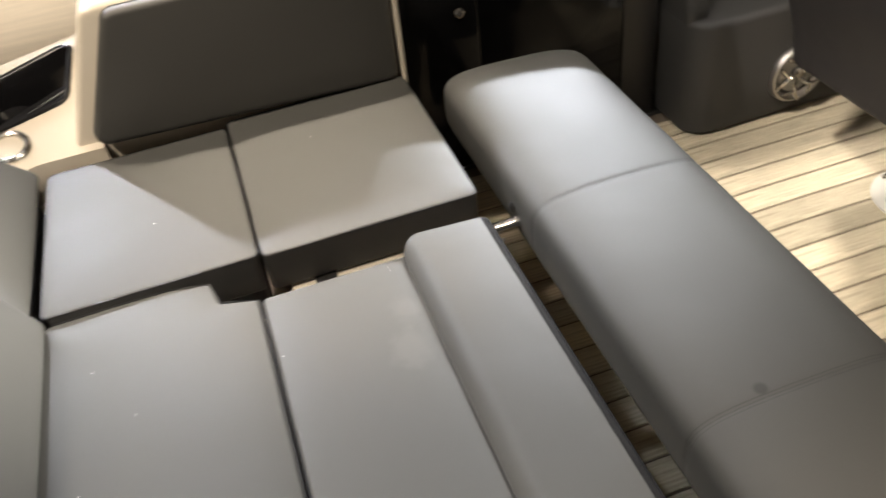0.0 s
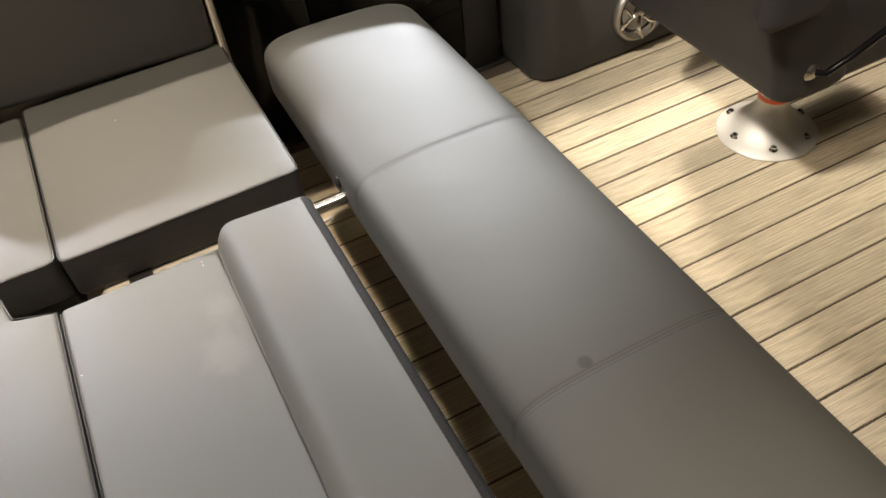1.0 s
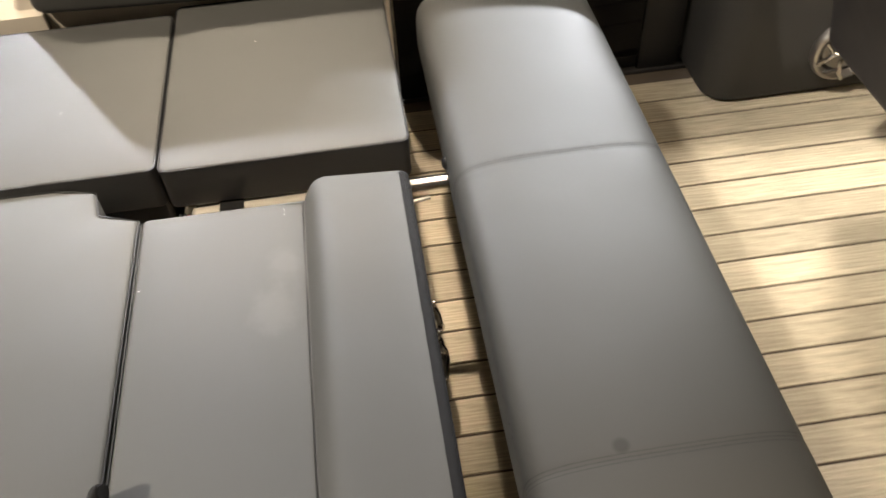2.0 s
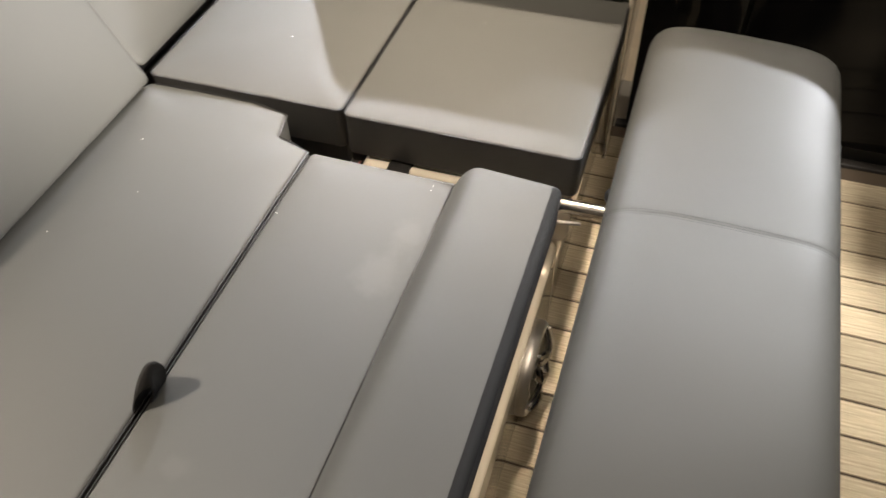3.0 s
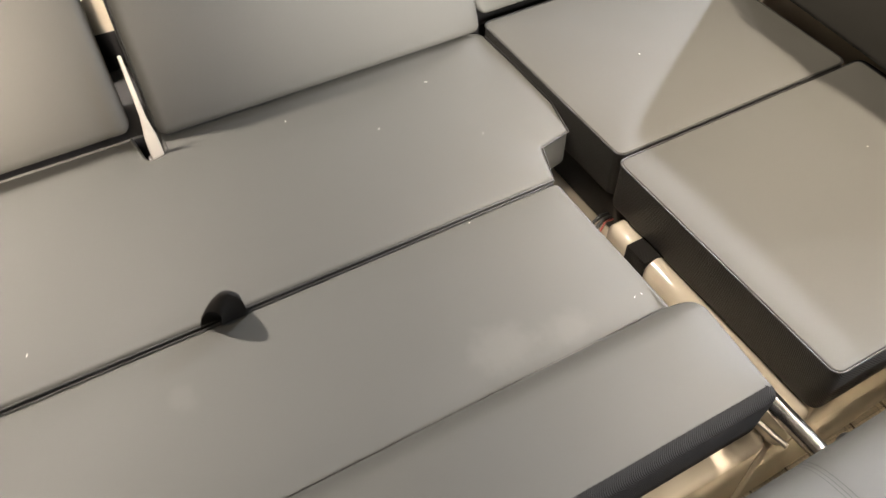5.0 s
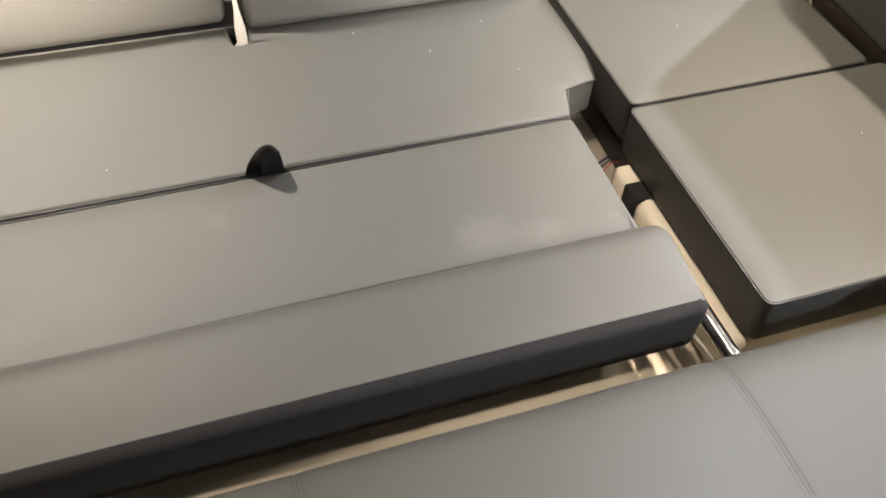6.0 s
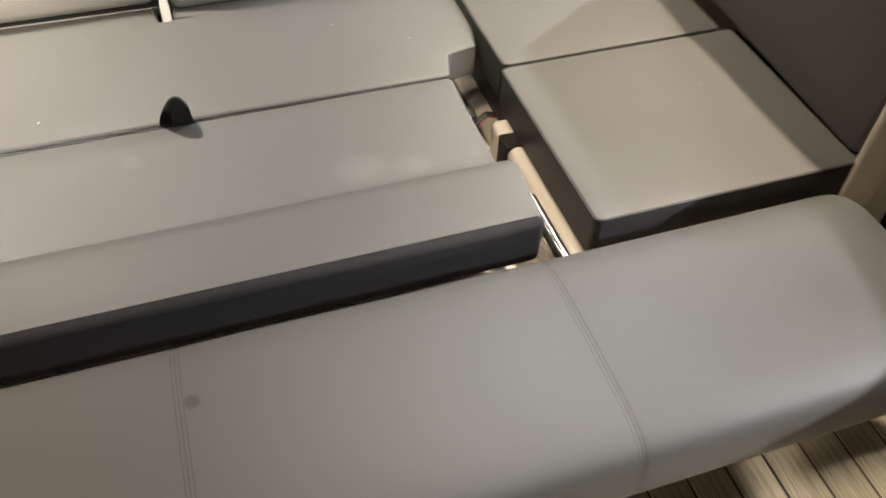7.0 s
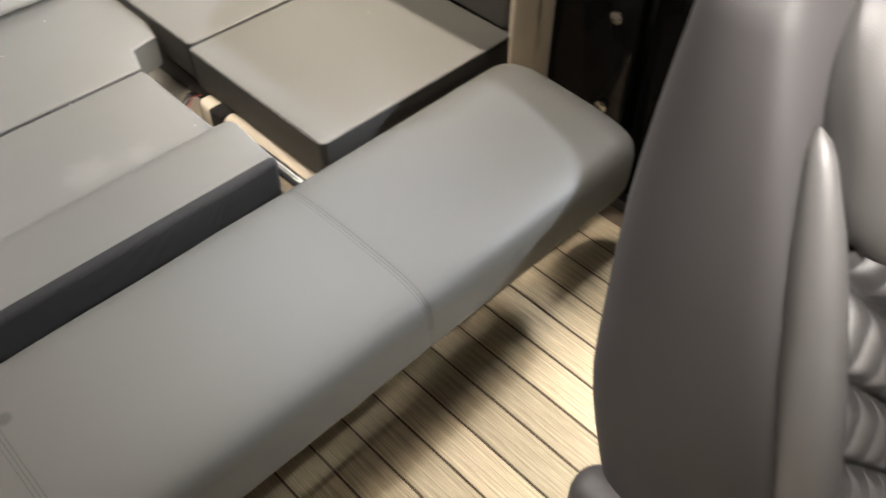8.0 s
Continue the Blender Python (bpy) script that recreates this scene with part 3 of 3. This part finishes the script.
def bench_ring(y, out=0.0, n=72, power=4.6, only_top=False):
    """Cross-section of the bench cushion at y."""
    end = 0.075
    d = max(y - (BY1 - end), (BY0 + end) - y, 0) / end
    s = (1 - min(d, 1) ** 2.4) ** (1 / 2.4)
    pinch = 0.0006 * sum(math.exp(-((y - q) / 0.006) ** 2) for q in SEAMS)
    pts = []
    for j in range(n):
        w = 2 * math.pi * j / n
        c, q = math.cos(w), math.sin(w)
        x = math.copysign(abs(c) ** (2 / power), c) * (BA * (0.5 + 0.5 * s) - pinch + out)
        z = math.copysign(abs(q) ** (2 / power), q) * (BB * s - pinch + out)
        if q > 0:
            z += (0.005 * (1 - (x / BA) ** 2) + 0.0014 * noise.noise(Vector((x * 9, y * 9, 4.0)))) * s
        skew = min(1.0, max(0.0, (y - 0.16) / 0.2))
        pts.append((BX + x, y + skew * (0.005 - 0.065 * x), BZ + z))
    return pts[: n // 2 + 1] if only_top else pts


def loft(rings, closed=True, cap=True):
    k, verts, faces = len(rings[0]), [p for r in rings for p in r], []
    for i in range(len(rings) - 1):
        for j in range(k if closed else k - 1):
            faces.append([i * k + j, i * k + (j + 1) % k, (i + 1) * k + (j + 1) % k, (i + 1) * k + j])
    if cap:
        faces += [list(range(k))[::-1], [(len(rings) - 1) * k + j for j in range(k)]]
    return verts, faces


bench = thing("bench", (0.21, -0.4, 0.28), "long grey vinyl flip-over bench cushion with stitched seams", "bench")
ys = [BY0 + 0.075 * (1 - math.cos(math.pi / 2 * j / 8)) + 0.0004 for j in range(9)] + [BY0 + 0.08 + 0.04 * j for j in range(1, 42)] + [BY1 - 0.075 * (1 - math.cos(math.pi / 2 * j / 8)) - 0.0004 for j in range(9)]
for q in SEAMS:
    ys += [q + d for d in (-0.014, -0.009, -0.006, -0.003, 0, 0.003, 0.006, 0.009, 0.014)]
part("cushion", loft([bench_ring(y) for y in sorted(set(round(v, 5) for v in ys))]), VINYL_MARKED, bench)
for q in SEAMS:
    rows = [loft([bench_ring(q + d - 0.0004, 0.0003, only_top=True), bench_ring(q + d + 0.0004, 0.0003, only_top=True)], False, False) for d in (-0.0048, 0.0, 0.0048)]
    part("seam", join(*rows), THREAD, bench, "double stitched seam")
part("under_panel", prism(rect(0.075, 0.345, -1.42, 0.30, 0.03), 0.272, 0.318, 0.014), BLACK, bench, "black underside panel")
for y in (-0.424, -0.457, -0.479, -0.516, -0.534):
    part("snap", moved(lathe([(0.001, 0.0), (0.0030, 0.0), (0.0032, 0.0015), (0.002, 0.0025), (0.001, 0.003)], 12), Matrix.Translation((0.0558, y, 0.372)) @ Matrix.Rotation(radians(-78), 4, "Y")), BLACK, bench, "small black snap")
part("end_knob", moved(lathe([(0.001, 0.0), (0.010, 0.0), (0.011, 0.006), (0.006, 0.010), (0.001, 0.0105)], 16), Matrix.Translation((0.056, -0.030, 0.345)) @ Matrix.Rotation(radians(-90), 4, "Y")), PIPING, bench, "dark pivot knob")

arm = thing("support_tube", (0.05, -0.052, 0.33), "polished steel tube joining the seat base to the bench", "tube", "bench tubes")
part("bar", tube([(-0.12, -0.050, 0.324), (0.20, -0.052, 0.330)], 0.0115, 18), STEEL, arm)
part("flat_rod", tube([(-0.05, -0.076, 0.308), (0.020, -0.066, 0.310)], 0.0034, 8), BRUSHED, arm)

# ---- pull strap, webbing and cables ----
pull = thing("pull_strap", (-0.405, -0.545, 0.36), "black webbing pull loop standing between two cushions", "strap")
SWAP = Matrix(((1, 0, 0, 0), (0, 0, 1, 0), (0, 1, 0, 0), (0, 0, 0, 1)))


def loop_point(s, w, inset):
    """Skin of the arched loop: s along its tunnel from the eye, w round the arch."""
    rise = math.sin(w) ** 0.6
    h = 0.034 + 0.043 * math.sin(math.pi * (0.06 + 0.84 * s)) ** 0.5 - inset
    half = 0.0045 + 0.0080 * rise - inset
    x = -0.4145 + half * math.cos(w) + 0.016 * rise ** 1.4
    eye = 0.010 * math.cos(w) * (1 - s)
    y = -0.5735 + 0.045 * s + eye + rise ** 1.5 * (0.009 - 0.013 * s)
    return x, y, 0.350 + h * rise


def loop_band(n=28, k=14, skin=0.0018):
    """Webbing bent into a loop, with an outer and an inner skin and closed edges."""
    verts, faces = [], []
    for inset in (0.0, skin):
        verts += [loop_point(i / k, math.pi * j / n, inset) for i in range(k + 1) for j in range(n + 1)]
    m, row = (k + 1) * (n + 1), n + 1
    for i in range(k):
        for j in range(n):
            q = [i * row + j, i * row + j + 1, (i + 1) * row + j + 1, (i + 1) * row + j]
            faces += [q, [v + m for v in reversed(q)]]
    for i in (0, k):
        faces += [[i * row + j, i * row + j + 1, m + i * row + j + 1, m + i * row + j] for j in range(n)]
    for j in (0, n):
        faces += [[i * row + j, (i + 1) * row + j, m + (i + 1) * row + j, m + i * row + j] for i in range(k)]
    return verts, faces


part("loop", loop_band(), WEBBING, pull, angle=60)
band = thing("webbing_strap", (-0.297, -0.03, 0.30), "black webbing strap round the cream base lip", "strap")
part("band", prism(rect(-0.317, -0.277, -0.0255, 0.0118, 0.003), 0.215, 0.2928, 0.003, 2), WEBBING, band)
wires = thing("cable_bundle", (-0.37, -0.03, 0.25), "black and red cables hanging in the corner gap", "cable")
for k, (dx, mat) in enumerate(((0, PIPING), (0.006, RED), (-0.007, BLACK))):
    part("cable", tube([(-0.372 + dx, -0.010, 0.290), (-0.366 + dx, -0.030, 0.300), (-0.362 + dx * 1.6, -0.048, 0.285), (-0.362 + dx, -0.055, 0.24), (-0.375 + dx, -0.06, 0.205)], 0.0026 if k != 1 else 0.0014, 8), mat, wires, "red cable" if k == 1 else "black cable")

bracket = thing("hinge_bracket", (-0.42, -0.03, 0.25), "small steel hinge bracket with a black bolt in the corner gap", "bracket")
part("plate", bent(prism(rect(-0.455, -0.405, -0.044, -0.022, 0.010), 0.226, 0.242, 0.005), lambda v: Vector((v.x, v.y, v.z - 0.25 * (v.x + 0.40)))), BRUSHED, bracket)
part("bolt", moved(lathe([(0.001, 0.0), (0.0075, 0.0), (0.008, 0.003), (0.005, 0.006), (0.001, 0.0065)], 16), Matrix.Translation((-0.420, -0.034, 0.246))), BLACK, bracket, "black bolt")

# ---- console, door and helm chair ----
console = thing("console", (1.1, 0.6, 0), "black moulded vinyl helm console with a stepped front", "console")
part("body", prism([(0.714, 0.417, 0.065), (1.75, 0.417, 0.02), (1.75, 0.75, 0.02), (0.714, 0.75, 0.02)], 0.0, 0.318, 0.020, 6, n=8), POD, console)
TURN = Matrix(((0, 0, 1, 0), (1, 0, 0, 0), (0, 1, 0, 0), (0, 0, 0, 1)))
part("side_wall", moved(prism([(0.455, 0.22, 0.01), (0.748, 0.22, 0.01), (0.748, 0.62, 0.02), (0.585, 0.62, 0.03), (0.462, 0.335, 0.03)], 0.7145, 0.772, 0.022, 6), TURN), POD, console, "sloping side wall of the console")
part("recess", moved(prism(rect(0.775, 1.75, 0.319, 0.60, 0.0), 0.56, 0.60, 0.002, 1), SWAP), GLOSS, console, "glossy black recess panel")
part("grab_handle", tube([(0.925, 0.556, 0.300), (0.935, 0.538, 0.302), (1.03, 0.535, 0.312), (1.04, 0.556, 0.312)], 0.006, 10), STEEL, console, "slim chrome grab handle")


def speaker(name, centre, turn, label):
    t = thing(name, centre, label, "speaker", "boat speakers")
    m = Matrix.Translation(centre) @ turn
    part("bezel", moved(lathe([(0.058, 0.0), (0.079, 0.0), (0.080, 0.004), (0.079, 0.011), (0.076, 0.017), (0.071, 0.019), (0.066, 0.016), (0.060, 0.005)], 44), m), BRUSHED, t)
    part("cone", moved(lathe([(0.066, 0.001), (0.062, 0.006), (0.022, 0.002), (0.016, 0.006), (0.001, 0.008)], 28), m), BLACK, t, "black speaker cone")
    for k in range(5):
        a = 2 * math.pi * k / 5
        path = [((0.012 + 0.056 * i / 5) * math.cos(a + 1.0 * i / 5), (0.012 + 0.056 * i / 5) * math.sin(a + 1.0 * i / 5), 0.019 + 0.011 * math.sin(math.pi * i / 5)) for i in range(6)]
        fork = [(0.040 * math.cos(a + 0.5), 0.040 * math.sin(a + 0.5), 0.029), (0.055 * math.cos(a + 0.25), 0.055 * math.sin(a + 0.25), 0.027), (0.066 * math.cos(a + 0.15), 0.066 * math.sin(a + 0.15), 0.021)]
        part("spoke", moved(join(tube(path, 0.0052, 8), tube(fork, 0.0042, 8)), m), STEEL, t)
        part("screw", moved(lathe([(0.001, 0.012), (0.0045, 0.012), (0.0050, 0.0245), (0.001, 0.0260)], 12), m @ Matrix.Translation((0.068 * math.cos(a + 0.95), 0.068 * math.sin(a + 0.95), 0))), STEEL, t)
    part("hub", moved(lathe([(0.017, 0.010), (0.017, 0.018), (0.010, 0.021), (0.001, 0.0215)], 20), m), STEEL, t)
    return t


speaker("speaker", (1.010, 0.417, 0.122), Matrix.Rotation(radians(90), 4, "X"), "chrome-spoked speaker set in the console front")
speaker("speaker", (-0.0177, -0.205, 0.108), Matrix.Rotation(radians(90), 4, "Y"), "chrome-spoked speaker set in the seat base")

door = thing("cabinet_door", (0.3, 0.56, 0), "glossy black cabinet doors with round steel latches", "door")
part("panel", moved(prism(rect(0.024, 0.212, 0.03, 0.553, 0.01), 0.546, 0.58, 0.004, 2), SWAP), GLOSS, door)
part("inner_panel", moved(prism([(0.222, 0.05, 0.01), (0.60, 0.05, 0.01), (0.60, 0.585, 0.01), (0.222, 0.553, 0.01)], 0.575, 0.61, 0.004, 2), SWAP), GLOSS, door)
part("jamb", moved(prism(rect(0.603, 0.70, 0.0, 0.588, 0.004), 0.585, 0.63, 0.004, 2), SWAP), BLACK, door, "black jamb")
# Unseen board added to stop light leaking between and under the doors.
part("backing", moved(prism(rect(0.024, 0.702, -0.02, 0.56, 0.0), 0.632, 0.66, 0.002, 1), SWAP), BLACK, door, "black board added behind the doors to block light")
part("sill", prism(rect(0.038, 0.76, 0.601, 0.631, 0.002), -0.02, 0.045, 0.004), BLACK, door, "black sill")
for z in (0.449, 0.256):
    part("latch", moved(lathe([(0.001, 0.0), (0.0105, 0.0), (0.0125, 0.002), (0.012, 0.006), (0.007, 0.009), (0.006, 0.0065), (0.001, 0.0065)], 24), Matrix.Translation((0.166, 0.5455, z)) @ Matrix.Rotation(radians(90), 4, "X")), STEEL, door, "round steel latch")

chair = thing("helm_chair", (1.055, 0.0, 0), "charcoal vinyl helm chair with quilted back on a pedestal", "chair")
PX, PY, CY = 1.053, -0.018, -0.022
P0 = Matrix.Translation((PX, PY, 0))
ped = part("pedestal", moved(lathe([(0.001, 0.0), (0.110, 0.0), (0.111, 0.004), (0.107, 0.009), (0.096, 0.013), (0.070, 0.034), (0.045, 0.062), (0.036, 0.078), (0.034, 0.088), (0.001, 0.088)], 48), P0), ALUMINIUM, chair, "satin aluminium cone base")
for k in range(6):
    a = radians(55 + 60 * k)
    part("bolt", moved(lathe([(0.001, 0.0), (0.010, 0.0), (0.010, 0.002), (0.0065, 0.0022), (0.0065, 0.008), (0.001, 0.0095)], 16), Matrix.Translation((PX + 0.088 * math.cos(a), PY + 0.088 * math.sin(a), 0.0175))), STEEL, ped)
part("post", moved(lathe([(0.001, 0.088), (0.028, 0.088), (0.028, 0.34), (0.001, 0.34)], 28), P0), ALUMINIUM, chair)
part("collar", moved(lathe([(0.001, 0.0885), (0.034, 0.0885), (0.034, 0.112), (0.001, 0.112)], 28), P0), GELCOAT, chair, "white plastic collar")
part("ring", moved(lathe([(0.001, 0.098), (0.0352, 0.098), (0.0352, 0.108), (0.001, 0.108)], 28), P0), ORANGE, chair, "orange release ring")
part("seat", rbox((0.50, 0.455, 0.21), 0.022, (6, 6, 4), lambda v: Vector((v.x + 1.055, v.y * (1.0 + 0.10 * v.z) + CY, v.z + 0.411))), VINYL_CHAIR, chair)
part("seat_pad", rbox((0.42, 0.37, 0.08), 0.035, (6, 6, 3), lambda v: Vector((v.x + 1.07, v.y + CY, v.z + 0.525))), VINYL_CHAIR, chair)


def outer_x(z):
    """Rear outline of the chair's back."""
    u = min(1.0, max(0.0, (z - 0.29) / 0.45))
    return 0.796 - 0.120 * (u * u * (3 - 2 * u)) + 0.18 * max(0.0, z - 0.86) ** 1.5


def front_x(z):
    """Front outline of the chair's back, leaning towards its top."""
    return 0.843 - 0.307 * (z - 0.724)


def back_fn(v):
    z = v.z + 0.678
    u = v.x / 0.135 + 0.5
    y = v.y * (1.0 - 0.04 * max(0.0, (z - 0.85) / 0.2) ** 2) * (1.0 + 0.05 * (1 - (2 * u - 1) ** 2))
    return Vector((outer_x(z) * (1 - u) + front_x(z) * u, y + CY, z))


part("back_shell", rbox((0.135, 0.45, 0.745), 0.024, (10, 10, 20), back_fn), VINYL_CHAIR, chair)


def swell(path, radii, n=14):
    """Roll along a path whose girth changes."""
    verts, faces = [], []
    for (x, y, z), r in zip(path, radii):
        verts += [(x + r * math.cos(2 * math.pi * j / n), y + r * math.sin(2 * math.pi * j / n), z) for j in range(n)]
    for i in range(len(path) - 1):
        faces += [[i * n + j, i * n + (j + 1) % n, (i + 1) * n + (j + 1) % n, (i + 1) * n + j] for j in range(n)]
    return verts, faces + [list(range(n))[::-1], [(len(path) - 1) * n + j for j in range(n)]]


for sgn in (-1, 1):
    path, radii = [], []
    for j in range(61):
        z = 0.50 + 0.480 * j / 60
        radii.append(0.0225 * (1 - (j / 60) ** 4) ** 0.5 * (1 - 0.06 * math.exp(-((z - 0.862) / 0.004) ** 2)) + 0.001)
        path.append((front_x(z) + 0.006 - 0.004 * (j / 60) ** 3, CY + sgn * 0.202, z))
    part("side_roll", swell(path, radii), VINYL_PALER, chair, "paler grey side roll")


def quilt():
    """Diamond-quilted pad on the chair's back."""
    ny, nz, verts, faces = 110, 140, [], []
    for i in range(nz + 1):
        z = 0.50 + 0.41 * i / nz
        for j in range(ny + 1):
            y = -0.192 + 0.384 * j / ny
            a, b = (y * 1.1 + z) / 0.076, (y * 1.1 - z) / 0.076
            h = min(1 - (1 - abs(math.sin(math.pi * a))) ** 2.0, 1 - (1 - abs(math.sin(math.pi * b))) ** 2.0)
            verts.append((front_x(z) + 0.001 + 0.020 * h, y + CY, z))
    for i in range(nz):
        for j in range(ny):
            q = i * (ny + 1) + j
            faces.append([q, q + 1, q + ny + 2, q + ny + 1])
    return verts, faces


part("quilted_pad", quilt(), VINYL_PALER, chair, "diamond-quilted grey vinyl pad", angle=80)


def head_fn(v):
    """Lobed head cushion that hangs over the pad."""
    y = v.y * (1 - 0.22 * max(0, v.z / 0.075) ** 2)
    z = v.z + 0.978 - 0.035 * (1 - (2 * abs(v.y) / 0.40) ** 2)
    return Vector((v.x + front_x(z) + 0.022, y + CY, z))


part("head_roll", rbox((0.085, 0.40, 0.15), 0.040, (4, 14, 6), head_fn), VINYL_PALER, chair)
lever = part("lever", tube([(0.845, CY - 0.232, 0.372), (0.860, CY - 0.252, 0.372), (0.91, CY - 0.256, 0.390), (0.99, CY - 0.256, 0.420)], 0.0065, 10), GLOSS, chair, "glossy black recline lever")
part("knob", moved(lathe([(0.001, 0.0), (0.014, 0.0), (0.016, 0.008), (0.010, 0.014), (0.001, 0.015)], 20), Matrix.Translation((0.845, CY - 0.2280, 0.372)) @ Matrix.Rotation(radians(90), 4, "X")), STEEL, lever)
part("arm_pivot", rbox((0.13, 0.05, 0.10), 0.024, (4, 3, 4), lambda v: Vector((v.x + 0.765, v.y + CY - 0.232, v.z + 0.545))), VINYL_CHAIR, chair)

# ---- lint ----
rnd = random.Random(5)
bits = []
for x, y in ((-0.202, -0.825), (-0.47, -0.766), (-0.287, -0.397), (-0.538, -0.125), (-0.40, -0.230), (-0.293, -0.659), (-0.200, -0.110), (-0.25, -0.62), (-0.33, -0.16), (-0.62, -0.25), (-0.20, -0.12), (-0.52, -0.47), (-0.28, -0.72), (-0.56, 0.17), (-0.24, 0.31), (-0.70, -0.36), (-0.68, -0.14)):
    z = 0.3685 if y < 0 else 0.3855
    a, ln = rnd.uniform(0, 3.1), rnd.uniform(0.0006, 0.0018)
    bits.append(tube([(x - ln * math.cos(a), y - ln * math.sin(a), z), (x + ln * math.cos(a), y + ln * math.sin(a), z)], 0.00032, 5))
tagged(part("lint", join(*bits), LINT), "tiny pale lint specks on the cushions", "lint", kind="stuff")

# ---- deck planks ----
plank_mesh = mesh("plank", *prism(rect(FLOOR_X0, FLOOR_X1, -PITCH / 2 + 0.0022, PITCH / 2 - 0.0022, 0.002), -0.0035, 0.0, 0.0012, 1, n=1), PLANK)
for i in range(-31, 8):
    y = LINE + (i + 0.5) * PITCH
    if y > 0.590 - PITCH / 2:
        continue
    ob = new("plank", plank_mesh)
    ob.matrix_basis = Matrix.Translation((0, y, 0)) @ Matrix.Rotation(math.atan(SKEW), 4, "Z")
    ob.parent = floor
